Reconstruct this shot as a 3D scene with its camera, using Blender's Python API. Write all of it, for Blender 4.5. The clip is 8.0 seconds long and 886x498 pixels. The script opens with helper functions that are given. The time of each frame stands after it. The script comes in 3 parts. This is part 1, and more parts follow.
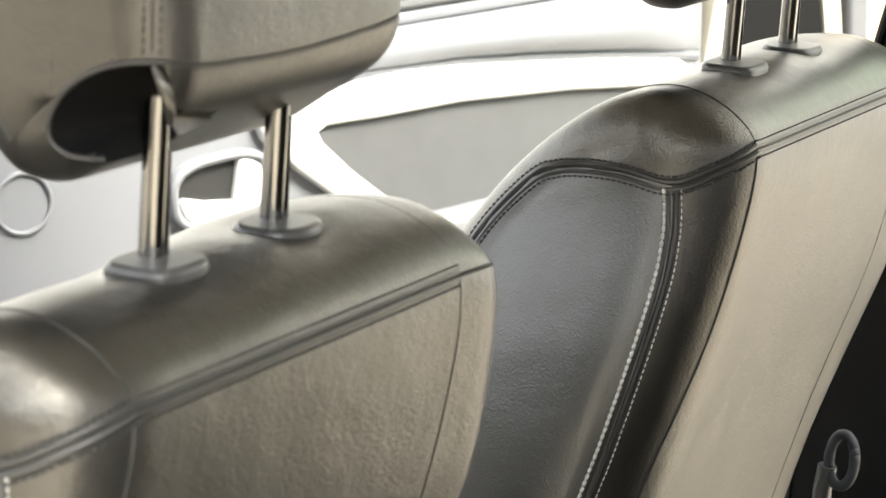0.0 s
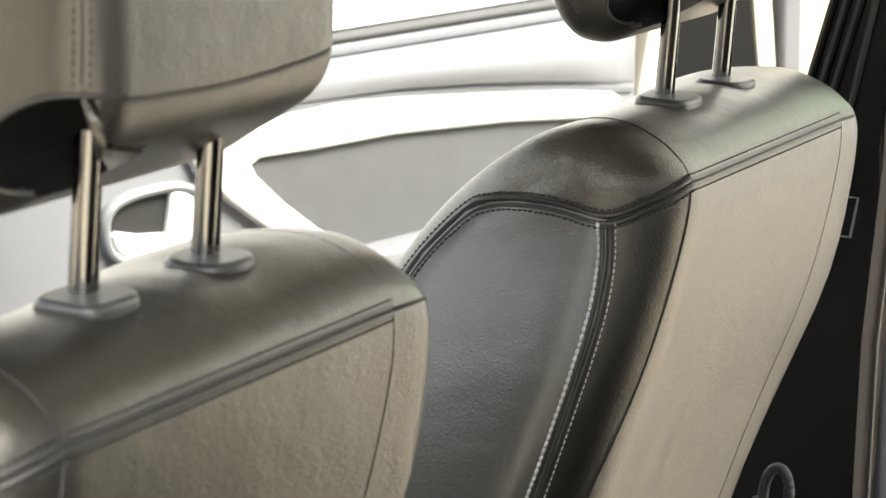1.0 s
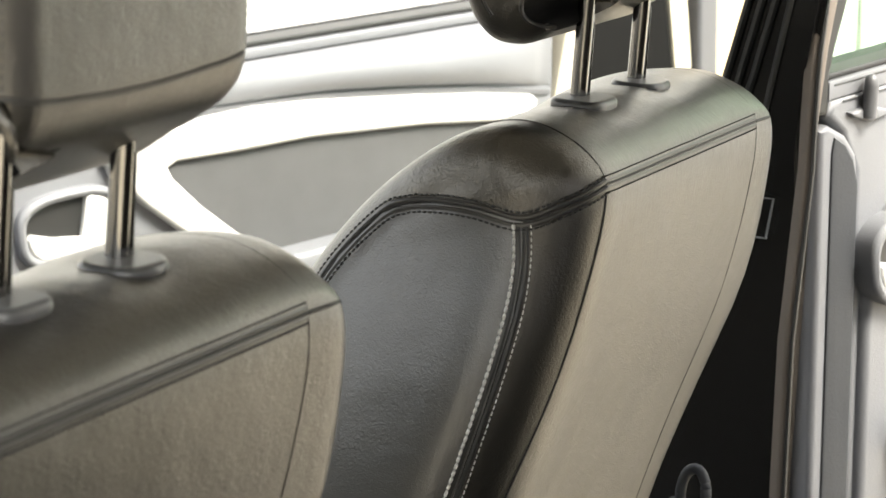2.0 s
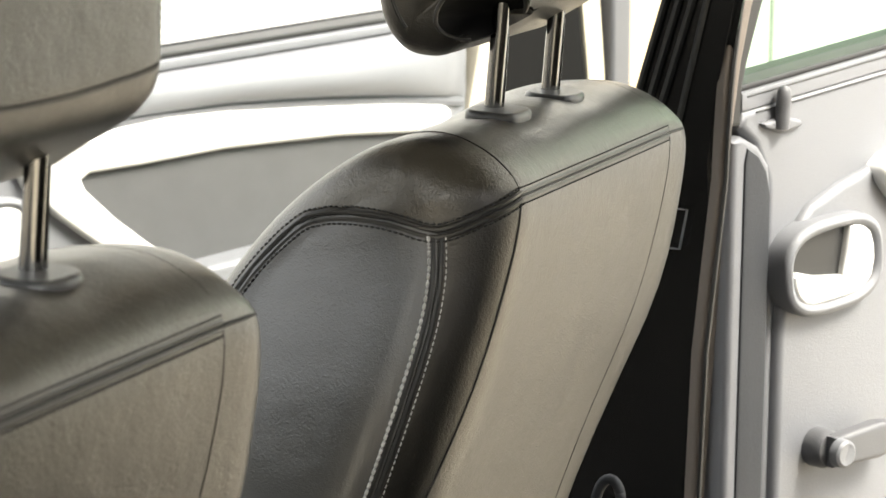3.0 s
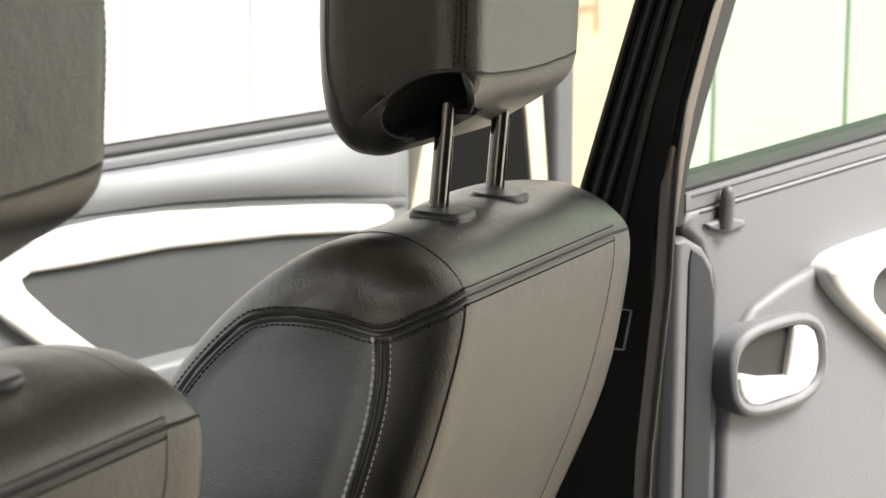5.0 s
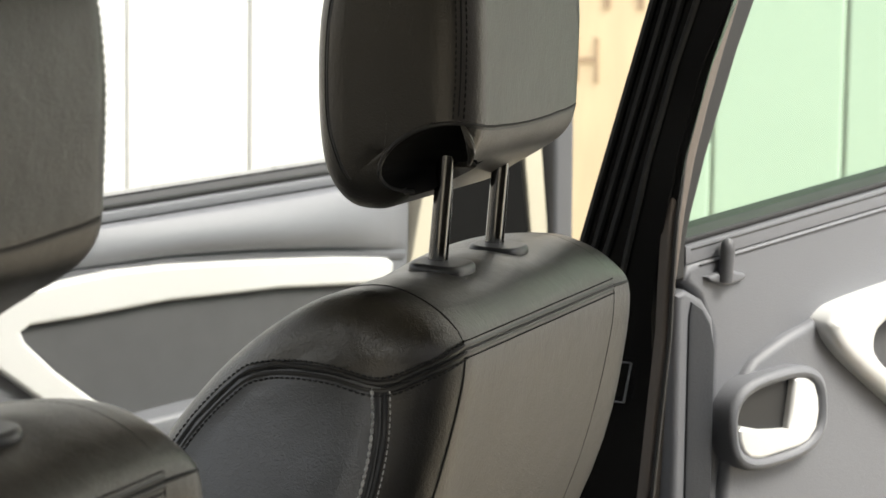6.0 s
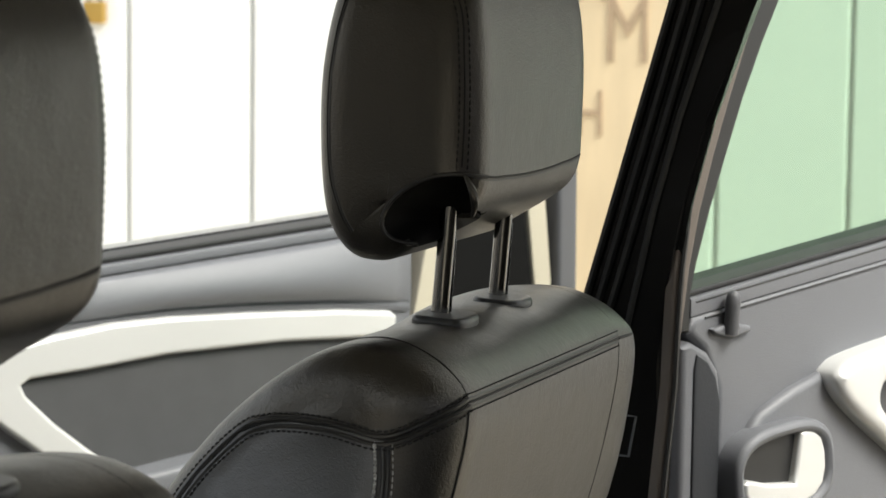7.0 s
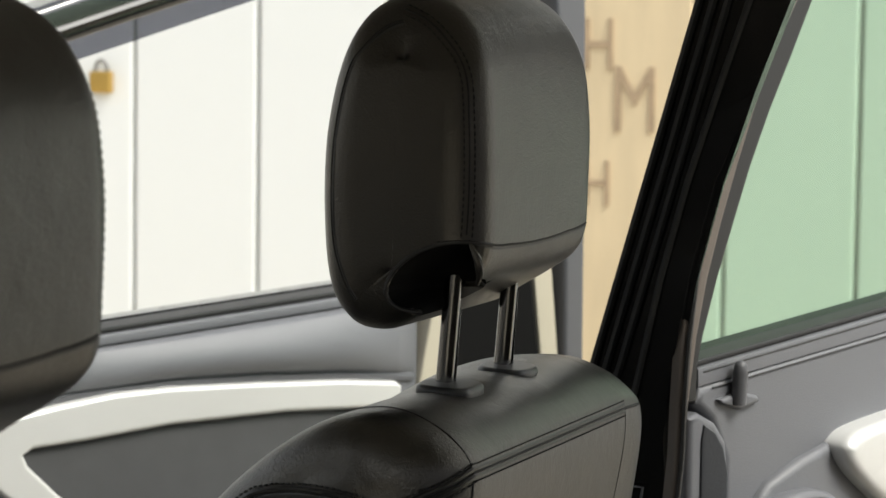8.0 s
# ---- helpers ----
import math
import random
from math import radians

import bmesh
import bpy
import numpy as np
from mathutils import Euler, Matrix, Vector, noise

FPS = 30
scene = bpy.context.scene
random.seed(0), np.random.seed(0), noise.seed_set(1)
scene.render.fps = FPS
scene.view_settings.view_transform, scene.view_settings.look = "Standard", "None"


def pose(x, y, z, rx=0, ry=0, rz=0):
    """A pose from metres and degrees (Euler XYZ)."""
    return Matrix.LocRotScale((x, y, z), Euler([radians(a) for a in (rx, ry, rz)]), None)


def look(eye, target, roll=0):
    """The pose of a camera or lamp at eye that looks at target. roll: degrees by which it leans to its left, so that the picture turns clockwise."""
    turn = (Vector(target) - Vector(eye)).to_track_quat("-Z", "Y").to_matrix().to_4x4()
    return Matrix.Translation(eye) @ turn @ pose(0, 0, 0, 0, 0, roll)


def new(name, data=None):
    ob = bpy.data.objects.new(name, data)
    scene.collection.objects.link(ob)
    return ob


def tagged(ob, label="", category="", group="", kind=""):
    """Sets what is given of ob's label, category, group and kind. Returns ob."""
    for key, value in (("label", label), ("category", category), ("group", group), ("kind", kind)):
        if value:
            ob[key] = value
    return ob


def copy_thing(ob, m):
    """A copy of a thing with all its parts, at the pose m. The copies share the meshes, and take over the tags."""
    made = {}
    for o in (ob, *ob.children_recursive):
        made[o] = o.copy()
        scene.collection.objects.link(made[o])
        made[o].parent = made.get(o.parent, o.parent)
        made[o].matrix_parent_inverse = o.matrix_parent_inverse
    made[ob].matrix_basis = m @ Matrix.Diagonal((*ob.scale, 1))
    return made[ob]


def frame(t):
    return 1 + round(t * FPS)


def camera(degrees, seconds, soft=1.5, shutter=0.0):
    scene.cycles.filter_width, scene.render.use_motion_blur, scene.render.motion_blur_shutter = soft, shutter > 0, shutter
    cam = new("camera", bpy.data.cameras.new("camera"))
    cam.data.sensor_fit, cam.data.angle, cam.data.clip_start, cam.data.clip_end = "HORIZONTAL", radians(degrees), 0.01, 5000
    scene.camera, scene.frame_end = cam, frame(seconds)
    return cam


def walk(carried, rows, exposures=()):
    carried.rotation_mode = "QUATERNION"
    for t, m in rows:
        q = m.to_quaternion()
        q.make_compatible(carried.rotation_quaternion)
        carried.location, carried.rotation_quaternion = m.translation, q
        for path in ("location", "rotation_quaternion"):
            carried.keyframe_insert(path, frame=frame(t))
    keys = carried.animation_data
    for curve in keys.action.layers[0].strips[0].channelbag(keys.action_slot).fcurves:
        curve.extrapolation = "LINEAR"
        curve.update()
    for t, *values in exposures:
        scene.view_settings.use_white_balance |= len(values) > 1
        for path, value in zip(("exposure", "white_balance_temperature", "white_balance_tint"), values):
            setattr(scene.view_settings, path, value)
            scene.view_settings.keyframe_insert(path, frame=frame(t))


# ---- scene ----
from mathutils.bvhtree import BVHTree

# Camera outside the open rear door, turning on its stand: seconds, place, heading, pitch, lean.
PATH = [
    (0, -1.5150, -0.7260, 1.4558, 27.630, -12.058, 0.000),
    (0.5, -1.5114, -0.7242, 1.4560, 27.066, -11.635, 0.139),
    (1, -1.5070, -0.7228, 1.4555, 26.276, -11.414, 0.229),
    (1.5, -1.5044, -0.7241, 1.4551, 25.476, -11.360, 0.278),
    (3, -1.5046, -0.7232, 1.4562, 22.824, -11.135, 0.530),
    (3.5, -1.5027, -0.7219, 1.4562, 22.095, -10.750, 0.652),
    (4, -1.4996, -0.7202, 1.4553, 21.715, -10.192, 0.647),
    (4.5, -1.4977, -0.7184, 1.4550, 21.635, -9.643, 0.698),
    (6, -1.4938, -0.7162, 1.4554, 21.632, -8.050, 0.747),
    (6.5, -1.4872, -0.7131, 1.4539, 21.644, -7.544, 0.740),
    (7, -1.4771, -0.7093, 1.4514, 21.705, -6.955, 0.734),
    (7.5, -1.4669, -0.7046, 1.4502, 21.750, -6.280, 0.760),
    (8, -1.4601, -0.7045, 1.4477, 21.873, -5.517, 0.776),
]

cam = camera(17.826, 8.0)
cam.data.dof.use_dof, cam.data.dof.focus_distance, cam.data.dof.aperture_fstop = True, 2.05, 18


def cam_pose(x, y, z, heading, pitch, lean):
    ch, cp = math.cos(radians(heading)) * math.cos(radians(pitch)), math.sin(radians(heading)) * math.cos(radians(pitch))
    return look((x, y, z), (x + ch, y + cp, z + math.sin(radians(pitch))), 0) @ pose(0, 0, 0, 0, 0, lean)


walk(cam, [(t, cam_pose(*v)) for t, *v in PATH],
     exposures=[(t, e, k, g) for t, e, k, g in ((0, 3.6, 6750, 7), (1, 3.4, 6800, 7), (1.5, 3.27, 6850, 7), (3.5, 3.08, 6850, 7), (4.5, 2.78, 6800, 8), (5.3, 2.35, 6700, 9), (6, 2.0, 6600, 8), (6.5, 1.87, 6500, 8), (7, 1.68, 6500, 7), (8, 1.38, 6500, 7))])

# ---- light: bright hazy day ----
world = bpy.data.worlds.new("world")
scene.world = world
world.use_nodes = True
wn, wl = world.node_tree.nodes, world.node_tree.links
sky = wn.new("ShaderNodeTexSky")
sky.sky_type, sky.sun_disc, sky.sun_elevation, sky.sun_rotation = "NISHITA", False, radians(51), radians(190)
sky.dust_density, sky.air_density = 3.0, 1.0
haze = wn.new("ShaderNodeHueSaturation")
haze.inputs["Saturation"].default_value = 0.22
wl.new(sky.outputs["Color"], haze.inputs["Color"])
wl.new(haze.outputs["Color"], wn["Background"].inputs["Color"])
wn["Background"].inputs["Strength"].default_value = 0.13
sun = new("sun", bpy.data.lights.new("sun", "SUN"))
sun.data.energy, sun.data.angle, sun.data.color = 1.2, radians(20), (1.0, 0.94, 0.84)
sun.matrix_world = look((-0.7, -4.0, 5.0), (0, 0, 0))


# ---- materials ----
def mat(name, color, rough=0.5, metal=0.0, grain=0.0, scale=400.0, vary=0.12, vscale=6.0, coat=0.0, spec=0.5, kind="noise", stretch=(1, 1, 1), depth=0.001, tint=(1, 1, 1)):
    m = bpy.data.materials.new(name)
    m.use_nodes = True
    n, l = m.node_tree.nodes, m.node_tree.links
    b = n["Principled BSDF"]
    b.inputs["Roughness"].default_value, b.inputs["Metallic"].default_value = rough, metal
    b.inputs["Coat Weight"].default_value, b.inputs["Specular IOR Level"].default_value = coat, spec
    b.inputs["Specular Tint"].default_value = (*tint, 1)
    tc = n.new("ShaderNodeTexCoord")
    mp = n.new("ShaderNodeMapping")
    mp.inputs["Scale"].default_value = stretch
    l.new(tc.outputs["Object"], mp.inputs["Vector"])
    big = n.new("ShaderNodeTexNoise")
    big.inputs["Scale"].default_value, big.inputs["Detail"].default_value = vscale, 5
    l.new(mp.outputs["Vector"], big.inputs["Vector"])
    ramp = n.new("ShaderNodeMix")
    ramp.data_type = "RGBA"
    c = Vector(color)
    ramp.inputs["A"].default_value = (*(c * (1 - vary)), 1)
    ramp.inputs["B"].default_value = (*(c * (1 + vary)), 1)
    l.new(big.outputs["Fac"], ramp.inputs["Factor"])
    l.new(ramp.outputs["Result"], b.inputs["Base Color"])
    rr = n.new("ShaderNodeMapRange")
    rr.inputs["To Min"].default_value, rr.inputs["To Max"].default_value = max(rough - 0.06, 0.02), rough + 0.06
    l.new(big.outputs["Fac"], rr.inputs["Value"])
    l.new(rr.outputs["Result"], b.inputs["Roughness"])
    if grain:
        if kind == "leather":
            tex = n.new("ShaderNodeTexVoronoi")
            tex.inputs["Scale"].default_value = scale
            tex.feature = "SMOOTH_F1"
            warp = n.new("ShaderNodeTexNoise")
            warp.inputs["Scale"].default_value = scale * 0.4
            add = n.new("ShaderNodeMix")
            add.data_type = "RGBA"
            add.inputs["Factor"].default_value = 0.01
            l.new(mp.outputs["Vector"], warp.inputs["Vector"])
            l.new(mp.outputs["Vector"], add.inputs["A"])
            l.new(warp.outputs["Color"], add.inputs["B"])
            l.new(add.outputs["Result"], tex.inputs["Vector"])
            out = tex.outputs["Distance"]
        else:
            tex = n.new("ShaderNodeTexNoise")
            tex.inputs["Scale"].default_value, tex.inputs["Detail"].default_value = scale, 3
            l.new(mp.outputs["Vector"], tex.inputs["Vector"])
            out = tex.outputs["Fac"]
        bump = n.new("ShaderNodeBump")
        bump.inputs["Strength"].default_value, bump.inputs["Distance"].default_value = grain, depth
        l.new(out, bump.inputs["Height"])
        if kind == "leather":
            fold = n.new("ShaderNodeTexNoise")
            fold.inputs["Scale"].default_value, fold.inputs["Detail"].default_value = 14, 3
            l.new(mp.outputs["Vector"], fold.inputs["Vector"])
            soft = n.new("ShaderNodeBump")
            soft.inputs["Strength"].default_value, soft.inputs["Distance"].default_value = 0.20, 0.01
            l.new(fold.outputs["Fac"], soft.inputs["Height"])
            l.new(soft.outputs["Normal"], bump.inputs["Normal"])
        l.new(bump.outputs["Normal"], b.inputs["Normal"])
    return m


def glass(name, tint, gloss=0.04):
    m = bpy.data.materials.new(name)
    m.use_nodes = True
    n, l = m.node_tree.nodes, m.node_tree.links
    n.remove(n["Principled BSDF"])
    tr, gl, mx, fr = (n.new("ShaderNode" + k) for k in ("BsdfTransparent", "BsdfGlossy", "MixShader", "LayerWeight"))
    tr.inputs["Color"].default_value = (*tint, 1)
    gl.inputs["Roughness"].default_value = 0.02
    fr.inputs["Blend"].default_value = 0.5
    pw, sc = n.new("ShaderNodeMath"), n.new("ShaderNodeMath")
    pw.operation, sc.operation = "POWER", "MULTIPLY_ADD"
    pw.inputs[1].default_value = 5.0
    sc.inputs[1].default_value, sc.inputs[2].default_value = 0.8, gloss
    l.new(fr.outputs["Facing"], pw.inputs[0])
    l.new(pw.outputs[0], sc.inputs[0])
    l.new(sc.outputs[0], mx.inputs[0])
    l.new(tr.outputs[0], mx.inputs[1])
    l.new(gl.outputs[0], mx.inputs[2])
    l.new(mx.outputs[0], n["Material Output"].inputs["Surface"])
    return m


LEATHER = mat("black leather", (0.011, 0.0106, 0.0096), 0.35, grain=0.28, scale=560, kind="leather", vary=0.18, spec=0.95, tint=(1.0, 0.945, 0.845))
# black leather too; the panel's sheen is put into a lighter base
GRAINED = mat("grained black leather lifted for sheen", (0.030, 0.0297, 0.0287), 0.36, grain=0.34, scale=620, kind="leather", vary=0.25, spec=1.0, depth=0.0007)
SEAM = mat("seam thread shadow", (0.012, 0.012, 0.011), 0.7)
THREAD = mat("grey thread", (0.48, 0.48, 0.46), 0.6)
# same leather as the seat, lightened to paint the light on its ridges
PIPING = mat("leather piping with painted ridge light", (0.020, 0.0195, 0.018), 0.42, spec=0.6)
CHROME = mat("dark chrome", (0.21, 0.205, 0.195), 0.17, 1.0, vary=0.05)
PLATE = mat("black moulded plastic", (0.05, 0.05, 0.05), 0.35, grain=0.1, scale=900)
GREY = mat("grained grey plastic", (0.130, 0.134, 0.145), 0.48, grain=0.35, scale=700, vary=0.06)
DARKGREY = mat("dark grey plastic", (0.075, 0.076, 0.082), 0.5, grain=0.3, scale=700, vary=0.1)
EDGEGREY = mat("slate grey plastic", (0.034, 0.036, 0.040), 0.6, grain=0.3, scale=700, vary=0.08, spec=0.2)
FABRIC = mat("charcoal insert fabric", (0.055, 0.056, 0.058), 0.75, grain=0.4, scale=900, vary=0.2, vscale=30)
SILVER = mat("silver painted plastic", (0.60, 0.60, 0.585), 0.32, 0.25, vary=0.04)
BLACK = mat("black paint", (0.006, 0.006, 0.006), 0.25, vary=0.3, coat=0.3)
RUBBER = mat("black rubber seal", (0.012, 0.012, 0.012), 0.5)
MATT = mat("matt black plastic and hollow shade", (0.004, 0.004, 0.004), 0.8, spec=0.1)
BROWNSEAL = mat("flocked brown seal", (0.12, 0.10, 0.085), 0.7, grain=0.3, scale=900)
CREAM = mat("cream trim", (0.40, 0.365, 0.285), 0.5, vary=0.06)
PAINT = mat("dark body paint", (0.010, 0.010, 0.011), 0.2, coat=0.8, vary=0.1)
HEADLINER = mat("light grey headliner cloth", (0.56, 0.548, 0.51), 0.9, grain=0.3, scale=800)
CARPET = mat("black carpet", (0.012, 0.012, 0.012), 0.95, grain=0.6, scale=500)
WHITE = mat("white painted steel", (0.78, 0.79, 0.77), 0.45, vary=0.012, vscale=2.0)
GROOVE = mat("weathered groove", (0.42, 0.42, 0.38), 0.7, vary=0.15)
PLY = mat("raw plywood", (0.62, 0.50, 0.32), 0.65, grain=0.3, scale=60, vary=0.2, vscale=3.0, stretch=(1, 6, 1))
INK = mat("brown marker ink", (0.36, 0.265, 0.17), 0.8, vary=0.3, vscale=60)
BRASS = mat("brass", (0.55, 0.36, 0.10), 0.35, 0.8)
CONCRETE = mat("yard concrete", (0.42, 0.375, 0.30), 0.85, grain=0.4, scale=30, vary=0.2, vscale=1.2, depth=0.004)
RENDER = mat("dark wall render", (0.20, 0.195, 0.185), 0.9, grain=0.4, scale=60, vary=0.2, vscale=1.5, depth=0.004)
CLEAR = glass("clear glass", (0.96, 0.97, 0.97))
GREEN = glass("green tinted glass", (0.69, 0.81, 0.71))
SMOKE = glass("smoked deflector", (0.42, 0.42, 0.47))


# ---- building helpers ----
def part(name, bm, material, parent=None, label="", smooth=True, even=True):
    me = bpy.data.meshes.new(name)
    bmesh.ops.recalc_face_normals(bm, faces=bm.faces)
    bm.to_mesh(me)
    bm.free()
    me.materials.append(material)
    if smooth:
        me.polygons.foreach_set("use_smooth", [True] * len(me.polygons))
        me.set_sharp_from_angle(angle=radians(38))
    ob = new(name, me)
    if smooth and even:
        ob.modifiers.new("even normals", "WEIGHTED_NORMAL").keep_sharp = True
    if parent:
        ob.parent = parent
    if label:
        ob["label"] = label
    return ob


def smooth_line(pts, n, closed=False):
    """Points of a Catmull-Rom curve, n per span."""
    pts = [Vector(p) for p in pts]
    m = len(pts)
    out = []
    for i in range(m if closed else m - 1):
        a, b, c, d = ((pts[(i - 1) % m], pts[i], pts[(i + 1) % m], pts[(i + 2) % m]) if closed else
                      (pts[max(i - 1, 0)], pts[i], pts[i + 1], pts[min(i + 2, m - 1)]))
        for k in range(n):
            t = k / n
            out.append(0.5 * (2 * b + (c - a) * t + (2 * a - 5 * b + 4 * c - d) * t * t + (3 * b - a - 3 * c + d) * t ** 3))
    return out if closed else out + [pts[-1]]


def add_tube(bm, pts, r, sides=8, caps=True):
    pts = [Vector(p) for p in pts]
    rings = []
    up = Vector((0.31, 0.17, 0.93)).normalized()
    for i, p in enumerate(pts):
        d = (pts[min(i + 1, len(pts) - 1)] - pts[max(i - 1, 0)]).normalized()
        a = d.cross(up)
        if a.length < 0.05:
            a = d.cross(Vector((1, 0, 0)))
        a.normalize()
        b = d.cross(a)
        rr = r[i] if isinstance(r, (list, tuple)) else r
        rings.append([bm.verts.new(p + rr * (a * math.cos(k * math.tau / sides) + b * math.sin(k * math.tau / sides))) for k in range(sides)])
    for q, s in zip(rings, rings[1:]):
        for k in range(sides):
            bm.faces.new((q[k], q[(k + 1) % sides], s[(k + 1) % sides], s[k]))
    if caps:
        bm.faces.new(rings[0])
        bm.faces.new(rings[-1])
    return bm


def tube(pts, r, sides=8):
    return add_tube(bmesh.new(), pts, r, sides)


def slab(pts, y0, y1, bevel=0.003, hole=None, segs=2):
    """A slab from a polygon in the door's plane (along, up), from depth y0 (inner face) to y1, with its inner edge rounded."""
    bm = bmesh.new()
    f = [bm.verts.new((s, y0, z)) for s, z in pts]
    n = len(f)
    if hole:
        h = [bm.verts.new((s, y0, z)) for s, z in hole]
        e = [bm.edges.new((q[i], q[(i + 1) % len(q)])) for q in (f, h) for i in range(len(q))]
        bmesh.ops.triangle_fill(bm, use_beauty=True, edges=e)
    else:
        bm.faces.new(f)
    rim = [e for e in bm.edges if len(e.link_faces) == 1]
    ext = bmesh.ops.extrude_face_region(bm, geom=list(bm.faces))
    for v in ext["geom"]:
        if isinstance(v, bmesh.types.BMVert):
            v.co.y = y1
    if bevel:
        e = [e for e in bm.edges if abs(e.verts[0].co.y - y0) < 1e-6 and abs(e.verts[1].co.y - y0) < 1e-6
             and any(abs(x.normal.y) < 0.5 or abs(x.calc_center_median().y - y0) > 1e-6 for x in e.link_faces)]
        bm.normal_update()
        bmesh.ops.bevel(bm, geom=e, offset=bevel, segments=segs, affect="EDGES", profile=0.5)
    return bm


def box(x0, y0, z0, x1, y1, z1, bevel=0.004):
    bm = bmesh.new()
    bmesh.ops.create_cube(bm, size=1.0, matrix=Matrix.Translation(((x0 + x1) / 2, (y0 + y1) / 2, (z0 + z1) / 2)) @ Matrix.Diagonal((x1 - x0, y1 - y0, z1 - z0, 1)))
    if bevel:
        bmesh.ops.bevel(bm, geom=list(bm.edges), offset=bevel, segments=2, affect="EDGES", profile=0.5)
    return bm


def oval(cx, cz, a, b, power=2.6, n=40, turn=0.0):
    out = []
    for k in range(n):
        t = k * math.tau / n
        c, s = math.cos(t), math.sin(t)
        x, z = a * math.copysign(abs(c) ** (2 / power), c), b * math.copysign(abs(s) ** (2 / power), s)
        out.append((cx + x * math.cos(turn) - z * math.sin(turn), cz + x * math.sin(turn) + z * math.cos(turn)))
    return out


def pillow(profile, half, radius, bulge, wide=lambda z, side: 1.0, steps=7, core=0.05):
    """A stuffed form: a closed profile in the (y, z) plane carried across x, with rounded flanks that swell by bulge (one value a side)."""
    m = len(profile)
    area = sum(profile[i].x * profile[(i + 1) % m].y - profile[(i + 1) % m].x * profile[i].y for i in range(m))
    sign = 1 if area > 0 else -1
    norm = []
    for i in range(m):
        d = profile[(i + 1) % m] - profile[i - 1]
        norm.append(Vector((d.y, -d.x)).normalized() * sign)
    z0, z1 = min(p.y for p in profile) + core, max(p.y for p in profile) - core
    mid = []
    for p in profile:
        z = min(max(p.y, z0), z1)
        ys = [q.x + (r.x - q.x) * (z - q.y) / (r.y - q.y) for q, r in zip(profile, profile[1:] + profile[:1]) if (q.y - z) * (r.y - z) <= 0 and q.y != r.y]
        mid.append(Vector(((min(ys) + max(ys)) / 2, z)))
    def ring(x, o, f):
        out = []
        for p, q, c in zip(profile, norm, mid):
            e = (p - q * o).lerp(c, f)
            out.append(bm.verts.new((x * wide(p.y, x), e.x, e.y)))
        return out
    bm = bmesh.new()
    lay = [(half - radius + radius * math.sin(math.pi / 2 * k / steps), radius * (1 - math.cos(math.pi / 2 * k / steps)), 0.0) for k in range(steps)]
    swell = lambda b: [(half + b * math.sin(math.pi / 2 * f), radius, f) for f in (0.0, 0.06, 0.12, 0.18, 0.25, 0.32, 0.4, 0.5, 0.6, 0.8, 1.0)]
    flat = [((half - radius) * k / 16, 0.0, 0.0) for k in range(1, 16)]
    seq = [(-x, o, f) for x, o, f in reversed(lay + swell(bulge[0]))] + [(-x, o, f) for x, o, f in reversed(flat)] + [(0.0, 0.0, 0.0)] + flat + lay + swell(bulge[1])
    rings = [ring(*s) for s in seq]
    for q, s in zip(rings, rings[1:]):
        for k in range(m):
            bm.faces.new((q[k], q[(k + 1) % m], s[(k + 1) % m], s[k]))
    bmesh.ops.remove_doubles(bm, verts=bm.verts, dist=0.0004)
    return bm


def seam_on(tree, pts, n=6, lift=0.0):
    """Points of a smooth line laid on a surface, with the surface's normals."""
    out = []
    for p in smooth_line(pts, n):
        q, nm, _, _ = tree.find_nearest(p)
        out.append((q + nm * lift, nm))
    return out


def offset_line(line, d, tree, lift=0.0):
    """The same line moved sideways along the surface by d."""
    out = []
    for i, (p, nm) in enumerate(line):
        t = (line[min(i + 1, len(line) - 1)][0] - line[max(i - 1, 0)][0]).normalized()
        q, nq, _, _ = tree.find_nearest(p + t.cross(nm).normalized() * d)
        out.append((q, nq))
    pts = [p for p, _ in out]
    for _ in range(2):
        pts = [pts[0]] + [(pts[i - 1] + pts[i] * 2 + pts[i + 1]) / 4 for i in range(1, len(pts) - 1)] + [pts[-1]]
    return [(p + nm * lift, nm) for p, (_, nm) in zip(pts, out)]


def stitches(line, pitch, length, r):
    """Short raised stitches at even steps along a line."""
    bm = bmesh.new()
    run, nxt = 0.0, 0.0
    for (p, nm), (q, _) in zip(line, line[1:]):
        d = q - p
        while nxt < run + d.length:
            c = p + d * ((nxt - run) / d.length)
            u = d.normalized()
            add_tube(bm, [c - u * length / 2, c - u * length * 0.25 + nm * r * 0.8, c + u * length * 0.25 + nm * r * 0.8, c + u * length / 2], [r * 0.6, r, r, r * 0.6], 5)
            nxt += pitch
        run += d.length
    return bm


# ---- the yard: ground, garage front, closing walls ----
bm = bmesh.new()
bmesh.ops.create_grid(bm, x_segments=40, y_segments=40, size=200)
ground = tagged(part("ground", bm, CONCRETE), "pale worn concrete yard around the car", "ground", kind="structure")

WALLX = 4.5
# raised to 5 m out of view to keep sky reflections off the seats
wall = tagged(part("wall_garage", box(WALLX + 0.03, -8, 0, WALLX + 0.25, 9, 5.0), WHITE), "white garage front behind the car", "wall", kind="structure")
